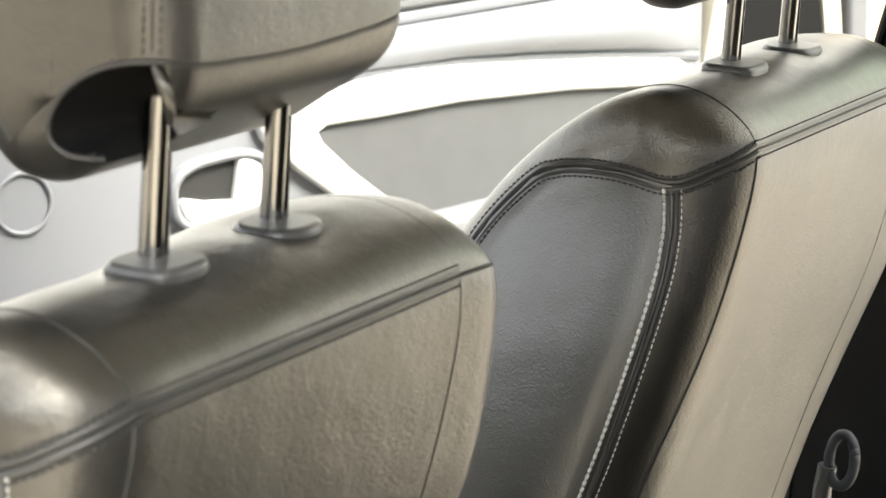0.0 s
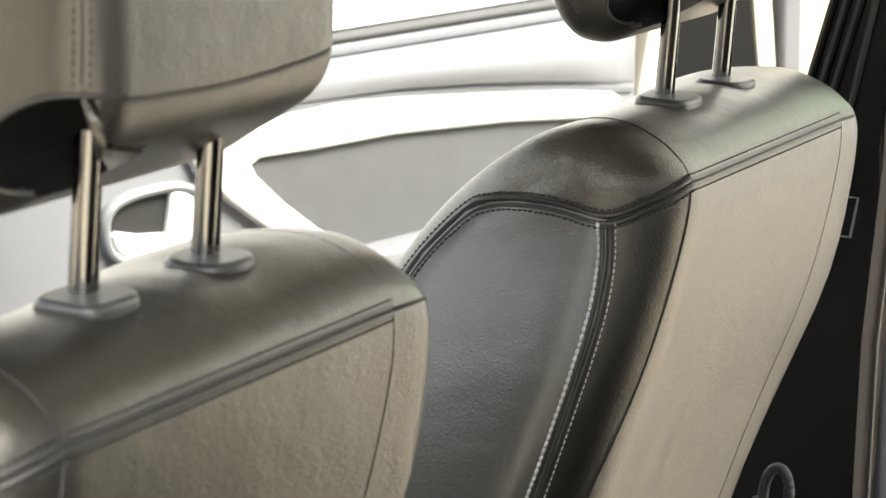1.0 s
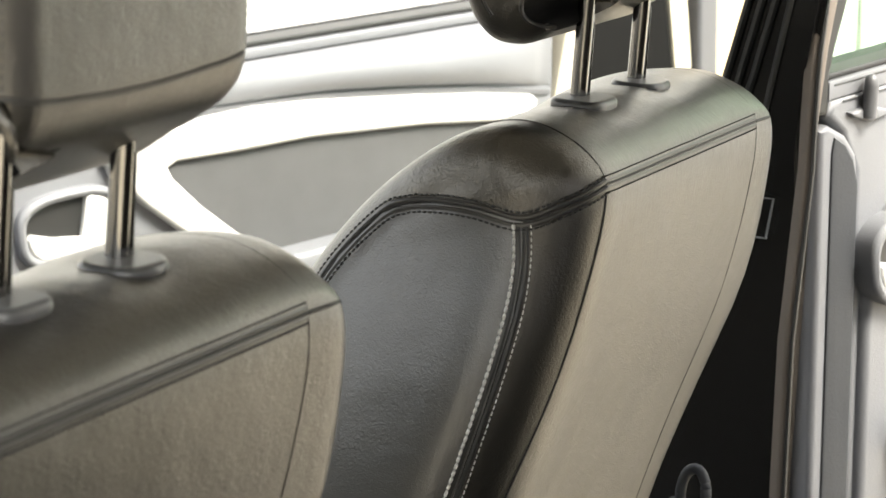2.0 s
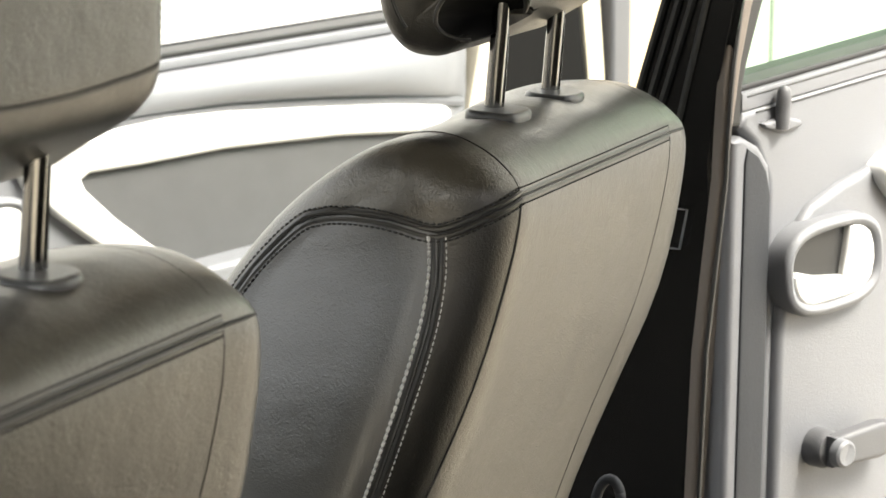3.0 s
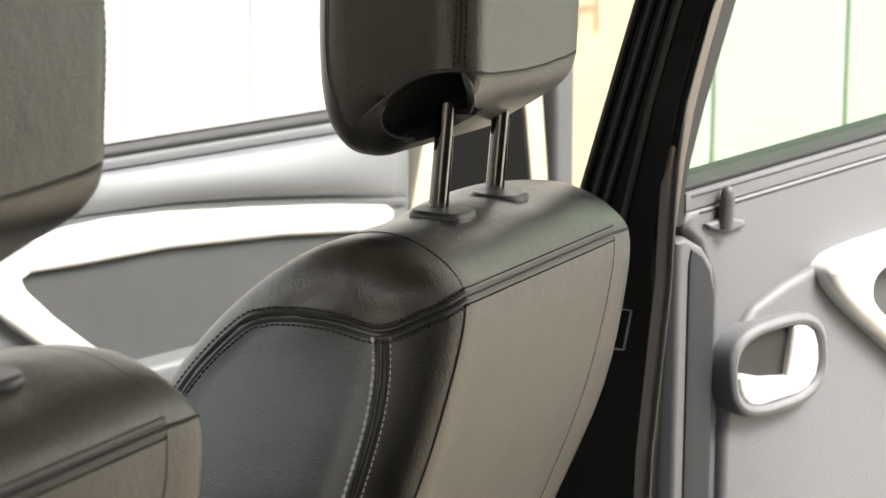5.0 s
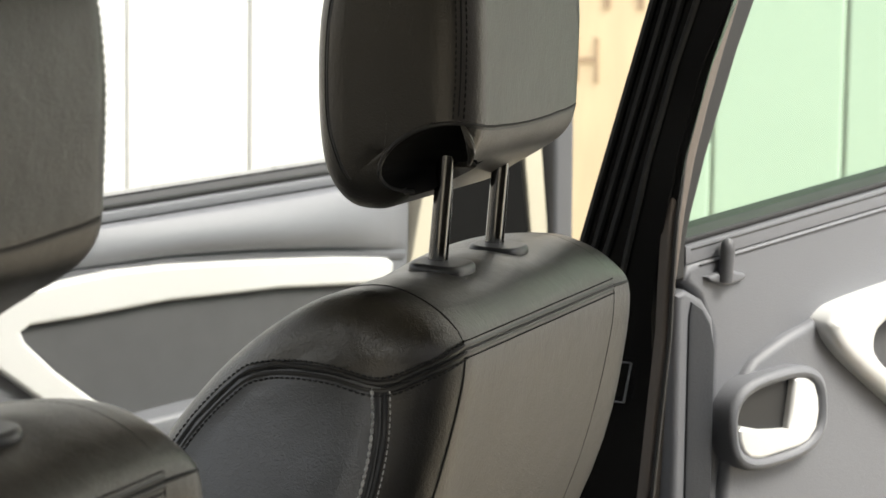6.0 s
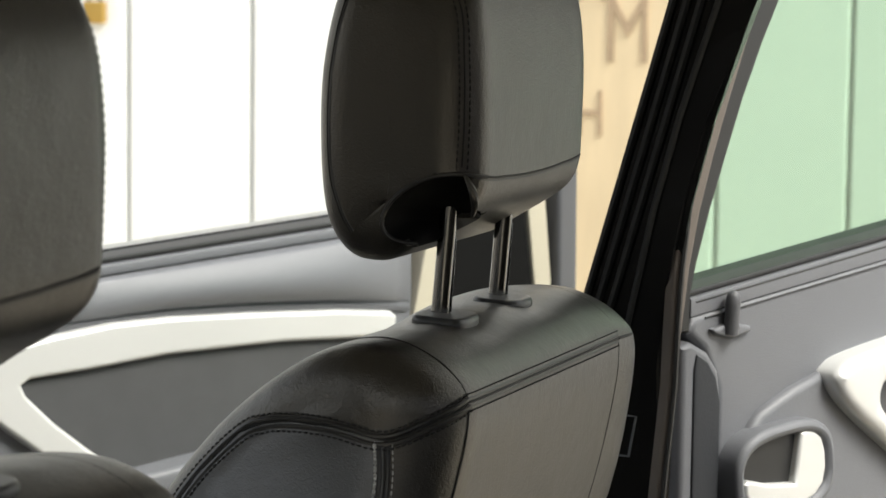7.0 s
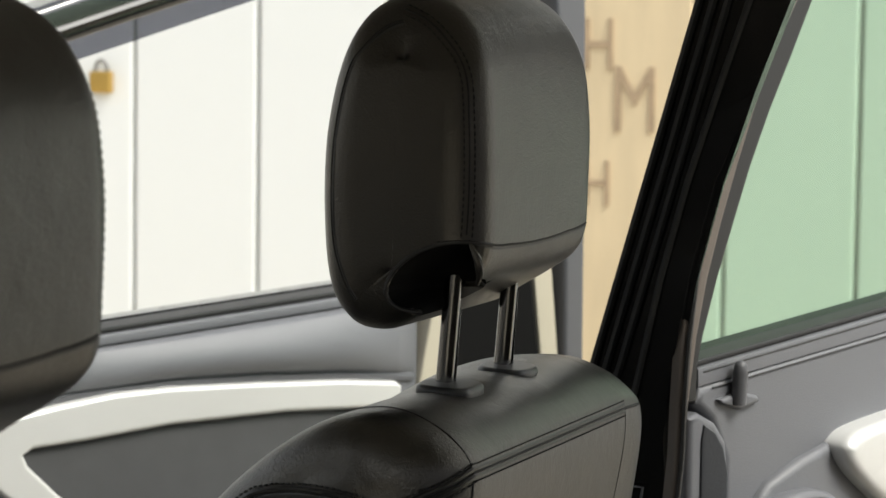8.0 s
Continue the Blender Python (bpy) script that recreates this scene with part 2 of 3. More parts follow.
# steel boards with shallow grooves between them
edges = [2.48 + 0.325 * k for k in range(16, 0, -1)] + [2.48, 2.155, 1.83, 1.505, 1.36]
edges += [1.095, 1.023, 0.727, 0.43, 0.13] + [0.13 - 0.3 * k for k in range(1, 24)]
board_mesh = {}
for a, b in zip(edges, edges[1:]):
    if abs(a - 1.36) < 0.01:
        continue
    w = round(a - b, 3)
    if w not in board_mesh:
        ob = part("board", box(-0.02, -w / 2 + 0.005, 0.05, 0.02, w / 2 - 0.005, 3.0, 0.006), WHITE, wall, smooth=False)
        board_mesh[w] = ob.data
    else:
        ob = new("board", board_mesh[w])
        ob.parent = wall
    ob.location = (WALLX + 0.01, (a + b) / 2, 0)
part("groove_backing", box(WALLX + 0.012, -7.5, 0.04, WALLX + 0.029, 8.5, 3.05, 0), GROOVE, wall, "weathered grey gaps between the boards")
ply = tagged(part("plywood_panel", box(WALLX - 0.02, 1.105, 0.05, WALLX + 0.008, 1.352, 2.6, 0.003), PLY), "raw plywood panel with brown marker letters", "panel")


def letter(ch, y, z, h, w):
    cu = bpy.data.curves.new("letter", "FONT")
    cu.body, cu.size, cu.extrude = ch, 1.0, 0.002
    tmp = new("tmp", cu)
    bpy.context.view_layer.update()
    me = bpy.data.meshes.new_from_object(tmp.evaluated_get(bpy.context.evaluated_depsgraph_get()))
    bpy.data.objects.remove(tmp)
    xs, ys = [v.co.x for v in me.vertices], [v.co.y for v in me.vertices]
    for v in me.vertices:
        v.co = (-(v.co.z) * 1.0 - 0.001, -((v.co.x - min(xs)) / (max(xs) - min(xs))) * w, (v.co.y - min(ys)) / (max(ys) - min(ys)) * h)
    me.materials.append(INK)
    ob = new("letter", me)
    ob.parent = ply
    ob.location = (WALLX - 0.021, y, z)
    return ob


letter("H", 1.347, 1.245, 0.115, 0.065)
letter("M", 1.275, 1.11, 0.145, 0.092)
letter("H", 1.343, 0.945, 0.10, 0.058)

lock = tagged(new("padlock"), "small brass padlock on the garage front", "padlock")
lock.location = (WALLX - 0.025, 2.56, 1.19)
part("lock_body", box(-0.012, -0.028, -0.03, 0.012, 0.028, 0.022, 0.005), BRASS, lock)
part("shackle", tube([(0, 0.016 * math.cos(a), 0.02 + 0.028 * math.sin(a)) for a in [math.pi * k / 10 for k in range(11)]], 0.004), CHROME, lock, "steel shackle")
# unseen walls, added; the back one's height and tone limit light from the left
tagged(part("wall_back", box(-6.2, -8, 0, -6, 9, 2.6), RENDER), "unseen dark rendered wall, added to close off light", "wall", kind="structure")
tagged(part("wall_front", box(-6, 9.0, 0, WALLX, 9.2, 3.0), RENDER), "unseen dark rendered wall, added to close off light", "wall", kind="structure")


# ---- the car body ----
car = tagged(new("car"), "black hatchback with its side doors standing open", "car")
part("floor_pan", box(-0.78, -1.6, 0.28, 0.78, 1.35, 0.36, 0.02), CARPET, car, "black carpeted floor")
part("roof", box(-0.62, -1.9, 1.545, 0.62, 0.75, 1.60, 0.02), PAINT, car)
part("headliner", box(-0.60, -1.85, 1.525, 0.60, 0.70, 1.543, 0.006), HEADLINER, car, "light grey cloth headliner")
for sx in (-1, 1):
    # built high to hold bright ground reflections off the seat backs
    part("sill", box(sx * 0.76 - 0.10, -1.2, 0.26, sx * 0.76 + 0.10, 1.2, 0.47, 0.02), BLACK, car)
    part("roof_rail", tube([(sx * 0.64, -1.9, 1.50), (sx * 0.65, -1.0, 1.555), (sx * 0.65, 0.3, 1.55), (sx * 0.66, 0.75, 1.50)], 0.035, 10), PAINT, car)
    part("windscreen_pillar", tube([(sx * 0.66, 0.75, 1.50), (sx * 0.72, 1.15, 1.22), (sx * 0.76, 1.55, 1.0)], 0.04, 10), PAINT, car)
    part("rear_pillar", tube([(sx * 0.64, -1.75, 1.52), (sx * 0.74, -1.55, 1.05), (sx * 0.78, -1.45, 0.4)], 0.09, 10), PAINT, car)
part("dashboard", box(-0.70, 1.10, 0.62, 0.70, 1.55, 1.00, 0.05), DARKGREY, car, "dark grey dashboard")
part("bonnet", box(-0.78, 1.55, 0.45, 0.78, 2.5, 0.98, 0.08), PAINT, car)
part("tailgate", box(-0.76, -2.0, 0.4, 0.76, -1.85, 1.05, 0.03), PAINT, car)
# unseen bench, oversized and brought forward to darken the near seat back
part("unseen_rear_bench", box(-0.69, -1.05, 0.36, 0.69, -0.40, 0.75, 0.05), LEATHER, car)
for sx in (-1, 1):
    for y in (1.75, -1.45):
        wheel = part("wheel", tube([(sx * 0.68, y, 0.32), (sx * 0.70, y, 0.32), (sx * 0.86, y, 0.32), (sx * 0.88, y, 0.32)], [0.28, 0.32, 0.32, 0.28], 32), RUBBER, car)


def pillar(y_of, x0, x1, name, material, zs, parent, label=""):
    """An upright band whose front and rear edges follow y_of(z)."""
    bm = bmesh.new()
    rings = []
    for z in zs:
        a, b = y_of(z)
        lean = -0.20 * max(z - 1.08, 0)
        rings.append([bm.verts.new(p) for p in ((x0 + lean, a, z), (x0 + lean, b, z), (x1 + lean, b, z), (x1 + lean, a, z))])
    for q, s in zip(rings, rings[1:]):
        for k in range(4):
            bm.faces.new((q[k], q[(k + 1) % 4], s[(k + 1) % 4], s[k]))
    bm.faces.new(rings[0])
    bm.faces.new(rings[-1])
    e = [e for e in bm.edges if abs(e.verts[0].co.z - e.verts[1].co.z) > 0.02]
    bmesh.ops.bevel(bm, geom=e, offset=0.006, segments=2, affect="EDGES")
    return part(name, bm, material, parent, label)


def lerp(x, xs, ys):
    return float(np.interp(x, xs, ys))


# unseen rear quarters, added to block light from behind
for sx in (-1, 1):
    q = part("quarter_panel", box(min(sx * 0.74, sx * 0.82), -1.98, 0.62, max(sx * 0.74, sx * 0.82), -0.72, 1.09, 0.02), PAINT, car)
    part("quarter_trim", box(min(sx * 0.70, sx * 0.738), -1.90, 0.36, max(sx * 0.70, sx * 0.738), -0.71, 1.10, 0.015), DARKGREY, car, "dark grey inner quarter trim")
    bm = bmesh.new()
    rings = []
    for z in (1.07, 1.2, 1.35, 1.54):
        y0, x = lerp(z, [1.07, 1.54], [-0.72, -0.90]), sx * lerp(z, [1.07, 1.54], [0.77, 0.655])
        rings.append([bm.verts.new(p) for p in ((x - 0.035, y0, z), (x - 0.035, y0 - 0.30, z), (x + 0.035, y0 - 0.30, z), (x + 0.035, y0, z))])
    for q, r in zip(rings, rings[1:]):
        for n in range(4):
            bm.faces.new((q[n], q[(n + 1) % 4], r[(n + 1) % 4], r[n]))
    bm.faces.new(rings[0])
    bm.faces.new(rings[-1])
    part("rear_side_pillar", bm, DARKGREY, car)
    part("quarter_window", box(min(sx * 0.70, sx * 0.704), -1.80, 1.09, max(sx * 0.70, sx * 0.704), -1.12, 1.52, 0), SMOKE, car, "smoked quarter window")
# unseen, set forward to block light on the front seat backs
part("unseen_bench_back", box(-0.62, -1.08, 0.55, 0.62, -0.92, 1.16, 0.05), LEATHER, car)
part("tailgate_window", box(-0.62, -1.94, 1.05, 0.62, -1.935, 1.50, 0), SMOKE, car, "smoked tailgate window")
part("closed_door", box(-0.84, 0.05, 0.42, -0.78, 1.0, 1.06, 0.02), PAINT, car, "closed front door")
part("closed_door_trim", box(-0.775, 0.06, 0.44, -0.74, 0.98, 1.05, 0.012), GREY, car)
part("centre_post", box(-0.82, -0.02, 0.40, -0.77, 0.06, 1.10, 0.012), BLACK, car)
part("centre_post", tube([(-0.79, 0.02, 1.08), (-0.66, -0.05, 1.53)], 0.035, 10), BLACK, car)


ZS = [0.36, 0.5, 0.65, 0.78, 0.9, 1.0, 1.06, 1.12, 1.2, 1.28, 1.36, 1.44, 1.52]
front_y = lambda z: lerp(z, [0.36, 0.78, 0.95, 1.116, 1.431, 1.52], [0.42, 0.30, 0.13, 0.066, -0.041, -0.072])
rear_y = lambda z: lerp(z, [0.36, 0.785, 1.05, 1.128, 1.234, 1.315, 1.428, 1.52], [0.002, 0.0, -0.004, -0.0156, -0.040, -0.070, -0.118, -0.16])
pillar(lambda z: (front_y(z), rear_y(z)), 0.80, 0.816, "centre_pillar", BLACK, ZS, car, "gloss black centre pillar")
for k, off in enumerate((0.004, 0.016, 0.028)):
    lean = lambda z: 0.797 - 0.20 * max(z - 1.08, 0)
    part("pillar_seal", tube([(lean(z), front_y(z) - off, z) for z in ZS], 0.0035, 6), RUBBER, car)
part("pillar_seal", tube([(0.797 - 0.20 * max(z - 1.08, 0), front_y(z) * 0.42 + rear_y(z) * 0.58, z) for z in ZS], 0.003, 6), RUBBER, car)


# ---- the doors ----
def door_empty(name, hx, hy, opening, label):
    d = tagged(new(name), label, "car door", "open car doors")
    d.matrix_world = pose(hx, hy, 0, 0, 0, opening - 90)
    return d


def pull_handle(door, cs, cz, a, b, turn, dy=0.0):
    ring = part("handle_surround", slab(oval(cs, cz, a, b, 2.9, 44, turn), -0.012 - dy, 0.01, 0.006, oval(cs, cz, a * 0.83, b * 0.73, 2.9, 44, turn), 3), GREY, door)
    # shallow bowl, coloured black for the shade of a deeper recess
    part("handle_bowl", slab(oval(cs, cz, a * 0.86, b * 0.80, 2.9, 40, turn), -0.002 - dy, 0.006, 0.0), RUBBER, ring, "recess behind the release lever, its shade painted black")
    ca, sa = math.cos(turn), math.sin(turn)
    shape = [(-0.82, -0.02), (-0.74, 0.06), (-0.35, -0.14), (0.16, -0.28), (0.24, 0.16), (0.33, 0.70), (0.45, 0.74), (0.60, 0.68), (0.76, 0.48), (0.82, 0.18), (0.82, -0.14), (0.75, -0.46), (0.58, -0.67), (0.40, -0.74), (-0.42, -0.74), (-0.62, -0.66), (-0.76, -0.46), (-0.82, -0.22)]
    pts = [(cs + a * u * ca - b * v * sa, cz + a * u * sa + b * v * ca) for u, v in shape]
    part("release_lever", slab(pts, -0.010 - dy, 0.0, 0.004, None, 3), SILVER, ring, "silver release lever")
    return ring


fd = door_empty("front_door", 0.78, 0.98, 60, "front car door standing wide open with silver trim")
belt = lambda s: 1.064 + (s - 0.461) * 0.0698
part("outer_skin", slab([(-0.02, 0.42), (1.12, 0.42), (1.13, 0.98), (1.12, belt(1.12)), (0.0, belt(0.0))], 0.075, 0.10, 0.0), PAINT, fd)
part("door_panel", slab([(-0.06, 0.42), (0.90, 0.42), (0.895, belt(0.895) - 0.018), (0.46, belt(0.46) - 0.018), (-0.06, belt(-0.06) - 0.018)], 0.0, 0.07, 0.012, None, 3), GREY, fd, "grained grey door panel")
part("belt_strip", slab([(-0.03, belt(-0.03) - 0.017), (0.9, belt(0.9) - 0.017), (0.9, belt(0.9) - 0.005), (-0.03, belt(-0.03) - 0.005)], 0.008, 0.05, 0.003), GREY, fd)
part("belt_seal", slab([(-0.03, belt(-0.03) - 0.0045), (0.9, belt(0.9) - 0.0045), (0.9, belt(0.9) + 0.002), (-0.03, belt(-0.03) + 0.002)], 0.014, 0.05, 0.002), RUBBER, fd)
top = [(0.286, 0.961), (0.292, 0.972), (0.340, 0.983), (0.406, 0.992), (0.476, 0.999), (0.548, 1.0), (0.661, 0.996), (0.778, 0.990), (0.851, 0.983), (0.859, 0.977), (0.857, 0.952), (0.811, 0.955), (0.699, 0.960), (0.548, 0.959), (0.44, 0.951), (0.374, 0.948), (0.363, 0.942), (0.368, 0.931), (0.405, 0.896), (0.44, 0.869), (0.468, 0.848), (0.60, 0.745), (0.55, 0.72), (0.388, 0.864), (0.337, 0.902), (0.296, 0.939)]
part("grab_trim", slab(top, -0.015, 0.02, 0.006, None, 3), SILVER, fd, "silver painted grab trim")
edge_line = [(x, -0.007, z) for x, z in top[10:21]]
part("insert_gap", tube(edge_line, 0.0022, 6), RUBBER, fd)
part("insert", slab([(0.350, 0.944), (0.44, 0.957), (0.55, 0.966), (0.70, 0.966), (0.89, 0.957), (0.89, 0.862), (0.70, 0.858), (0.56, 0.843), (0.50, 0.830), (0.44, 0.855), (0.36, 0.930)], -0.006, 0.01, 0.002), FABRIC, fd, "charcoal fabric insert")
# the padded roll between the belt line and the grab trim, fuller towards the rear, with a strip painting the shade
# below it
bm = bmesh.new()
rows = []
for i in range(25):
    u = 0.20 + 0.686 * i / 24
    lo, hi = lerp(u, [0.20, 0.44, 0.557, 0.67, 0.788, 0.90], [0.99, 1.001, 1.0065, 1.004, 0.997, 0.984]), belt(u) - 0.019
    full = lerp(u, [0.20, 0.40, 0.55, 0.70, 0.80, 0.85, 0.886], [0.004, 0.006, 0.013, 0.018, 0.016, 0.009, 0.003])
    rows.append([bm.verts.new((u, 0.001 - full * math.sin(math.pi * v ** 0.75) ** 0.8, lo + (hi - lo) * v)) for v in [k / 14 for k in range(15)]])
for q, r in zip(rows, rows[1:]):
    for k in range(14):
        bm.faces.new((q[k], q[k + 1], r[k + 1], r[k]))
part("padded_roll", bm, GREY, fd).modifiers.new("thickness", "SOLIDIFY").thickness = 0.003
# dark strip put in for the shadow between roll and trim
part("trim_gap_shade", slab([(0.28, 0.970), (0.40, 0.990), (0.55, 0.998), (0.67, 0.995), (0.80, 0.988), (0.88, 0.98), (0.887, 0.984), (0.788, 0.9955), (0.67, 1.003), (0.557, 1.0055), (0.44, 1.001), (0.28, 0.985)], -0.003, 0.004, 0.0), DARKGREY, fd, "dark strip for the shade above the grab trim")
part("armrest", slab([(0.48, 0.835), (0.70, 0.858), (0.89, 0.86), (0.89, 0.79), (0.60, 0.76)], -0.05, 0.01, 0.012, None, 3), GREY, fd)
pull_handle(fd, 0.248, 0.888, 0.064, 0.042, 0.12)
part("speaker_ring", slab(oval(0.02, 0.898, 0.034, 0.034, 2, 36), -0.004, 0.01, 0.002, oval(0.02, 0.898, 0.029, 0.029, 2, 36)), GREY, fd)
part("sail_panel", slab([(0.921, 0.90), (1.08, 0.90), (1.077, 0.99), (1.055, 1.14), (1.02, 1.30), (0.99, 1.30), (0.955, 1.12), (0.925, 0.99)], 0.0, 0.05, 0.004), MATT, fd, "black corner panel")
part("corner_trim", slab([(0.885, 0.88), (0.92, 0.88), (0.924, 0.99), (0.953, 1.12), (0.92, 1.12), (0.903, 1.04), (0.888, 0.968)], -0.006, 0.04, 0.004), CREAM, fd, "cream corner trim")
part("corner_trim", slab([(1.081, 0.88), (1.108, 0.88), (1.106, 1.0), (1.09, 1.14), (1.06, 1.14), (1.079, 0.99)], 0.0, 0.04, 0.004), CREAM, fd, "cream corner trim")
part("window_post", slab([(1.108, 0.60), (1.139, 0.60), (1.139, 0.985), (1.136, 1.25), (1.133, 1.422), (1.12, 1.50), (1.07, 1.50), (1.085, 1.421), (1.103, 1.25), (1.108, 0.985)], -0.01, 0.04, 0.006, None, 3), DARKGREY, fd, "dark grey window channel")
up = lambda s: 1.351 + (s - 0.457) * 0.285
part("window_frame", slab([(0.20, up(0.20) + 0.03), (0.72, up(0.72) + 0.033), (1.10, 1.49), (1.10, 1.54), (0.70, up(0.70) + 0.085), (0.20, up(0.20) + 0.075)], -0.005, 0.045, 0.01, None, 3), PAINT, fd, "gloss black window frame")
part("frame_seal", tube([(0.2, -0.006, up(0.2) + 0.045), (0.72, -0.006, up(0.72) + 0.05)], 0.005, 6), CHROME, fd, "bright seal strip")
part("wind_deflector", slab([(0.20, up(0.20)), (0.72, up(0.72)), (1.1, 1.46), (1.10, 1.495), (0.72, up(0.72) + 0.04), (0.20, up(0.20) + 0.036)], 0.05, 0.053, 0.0), SMOKE, fd, "smoked wind deflector").visible_shadow = False

rd = door_empty("rear_door", 0.80, -0.02, 62, "rear car door standing wide open with green tinted glass")
rb = lambda s: 1.118 + (s - 0.014) * 0.128
part("outer_skin", slab([(0.0, 0.42), (0.95, 0.42), (1.0, 0.9), (0.98, rb(0.98) - 0.01), (0.01, rb(0.01) - 0.02)], 0.075, 0.10, 0.0), PAINT, rd)
part("door_panel", slab([(0.047, 0.42), (0.93, 0.42), (0.97, rb(0.97) - 0.012), (0.25, rb(0.25) - 0.012), (0.014, rb(0.014) - 0.012), (0.012, 1.09), (0.03, 1.075), (0.047, 1.04)], 0.0, 0.07, 0.008, None, 3), GREY, rd, "grained grey door panel")
part("edge_strip", slab([(0.0, 0.42), (0.049, 0.42), (0.05, 1.03), (0.046, 1.056), (0.032, 1.074), (0.012, 1.084), (0.0, 1.08)], -0.004, 0.06, 0.006, None, 3), GREY, rd)
part("edge_inlay", slab([(0.013, 0.43), (0.046, 0.43), (0.046, 1.03), (0.040, 1.052), (0.030, 1.066), (0.016, 1.074), (0.013, 1.06)], -0.0065, 0.0, 0.003, None, 2), EDGEGREY, rd, "dark grey end strip")
part("belt_line", tube([(0.03, -0.0005, rb(0.03) - 0.0165), (0.5, -0.0005, rb(0.5) - 0.0165), (0.96, -0.0005, rb(0.96) - 0.0165)], 0.0009, 5), RUBBER, rd)
part("belt_seal", slab([(0.014, rb(0.014) - 0.0135), (0.97, rb(0.97) - 0.0135), (0.97, rb(0.97) + 0.003), (0.014, rb(0.014) + 0.003)], 0.001, 0.05, 0.002), GREY, rd)
part("seal_lip", tube([(0.02, 0.0012, rb(0.02) - 0.001), (0.5, 0.0012, rb(0.5) - 0.001), (0.96, 0.0012, rb(0.96) - 0.001)], 0.0010, 5), RUBBER, rd)
part("glass_seal", slab([(0.014, rb(0.014) + 0.003), (0.97, rb(0.97) + 0.003), (0.97, rb(0.97) + 0.009), (0.014, rb(0.014) + 0.009)], 0.006, 0.05, 0.002), RUBBER, rd)
FZ = [0.40, 0.90, 0.976, 1.049, 1.092, 1.126, 1.149, 1.196, 1.243, 1.29, 1.337, 1.384, 1.432, 1.55]
fin = lambda z: lerp(z, FZ, [-0.052, -0.036, -0.027, -0.018, -0.0165, -0.0146, -0.0126, -0.006, 0.006, 0.023, 0.043, 0.067, 0.096, 0.17])
wide_seal = lambda z: lerp(z, FZ, [0.010, 0.010, 0.010, 0.0115, 0.0127, 0.016, 0.0173, 0.0214, 0.0245, 0.025, 0.024, 0.0225, 0.0225, 0.022])
fout = lambda z: lerp(z, [0.4, 1.123, 1.146, 1.193, 1.24, 1.288, 1.335, 1.383, 1.432, 1.55], [0.01, 0.013, 0.0185, 0.0337, 0.052, 0.071, 0.093, 0.119, 0.1445, 0.21])
part("window_glass", slab([(0.96, rb(0.96) + 0.005), (0.80, 1.52)] + [(fout(z) - 0.004, z) for z in [1.52] + FZ[-2:4:-1]] + [(0.010, rb(0.02) + 0.005)], 0.03, 0.034, 0.0), GREEN, rd, "green tinted window glass").visible_shadow = False
zz = [0.5, 0.8] + FZ[1:-1] + [1.54]
part("frame_seal", slab([(fin(z), z) for z in zz] + [(fin(z) + wide_seal(z), z) for z in reversed(zz)], -0.008, 0.004, 0.005, None, 3), BROWNSEAL, rd, "flocked brown door seal")
zz = FZ[4:-1] + [1.54]
part("window_frame", slab([(fin(z) + wide_seal(z) + 0.001, z) for z in zz] + [(fout(z) + 0.001, z) for z in reversed(zz)], 0.0, 0.045, 0.005, None, 3), RUBBER, rd, "black window frame")
part("seal_lip", tube([(fin(z) + 0.004, -0.010, z) for z in [0.5, 0.8] + FZ[1:-1] + [1.54]], 0.0022, 6), RUBBER, rd)
part("window_frame", slab([(0.17, 1.52), (0.80, 1.52), (0.85, 1.56), (0.15, 1.56)], 0.0, 0.045, 0.005), DARKGREY, rd)
part("window_frame", slab([(0.80, 1.52), (0.955, rb(0.955)), (1.0, rb(0.99)), (0.85, 1.56)], 0.0, 0.045, 0.005), DARKGREY, rd)
pin = part("lock_pin", tube([(0.056, -0.006, 1.088), (0.056, -0.008, 1.115), (0.056, -0.008, 1.121), (0.056, -0.008, 1.1245), (0.056, -0.008, 1.126)], [0.0068, 0.0066, 0.0060, 0.0042, 0.0012], 16), DARKGREY, rd, "dark grey lock pin")
part("pin_collar", slab([(0.034, 1.0935), (0.040, 1.0885), (0.060, 1.0830), (0.083, 1.0880), (0.081, 1.0930), (0.060, 1.0980)], -0.006, 0.002, 0.003, None, 3), GREY, pin)
pod = [(0.058, 0.45), (0.058, 0.90), (0.062, 0.96), (0.072, 0.992), (0.095, 1.016), (0.135, 1.033), (0.185, 1.047), (0.21, 1.02), (0.30, 0.94), (0.50, 0.87), (0.92, 0.86), (0.90, 0.45)]
part("armrest_pod", slab(pod, -0.009, 0.01, 0.008, None, 4), GREY, rd)
pull_handle(rd, 0.113, 0.963, 0.063, 0.0435, 0.10, 0.013)
loop = lambda pts, n=4: [(p.x, p.y) for p in smooth_line([(*p, 0) for p in pts], n, True)]
arm = loop([(0.172, 1.035), (0.180, 1.050), (0.205, 1.058), (0.271, 1.068), (0.40, 1.085), (0.55, 1.09), (0.62, 1.05), (0.62, 0.88), (0.50, 0.86), (0.36, 0.895), (0.277, 0.950), (0.20, 1.005)])
hole = loop([(0.234, 1.020), (0.244, 1.033), (0.275, 1.041), (0.42, 1.055), (0.54, 1.05), (0.58, 1.02), (0.58, 0.93), (0.48, 0.90), (0.38, 0.925), (0.275, 0.980), (0.241, 1.003)])
part("grab_trim", slab(arm, -0.028, 0.02, 0.010, hole, 3), SILVER, rd, "silver painted grab trim")
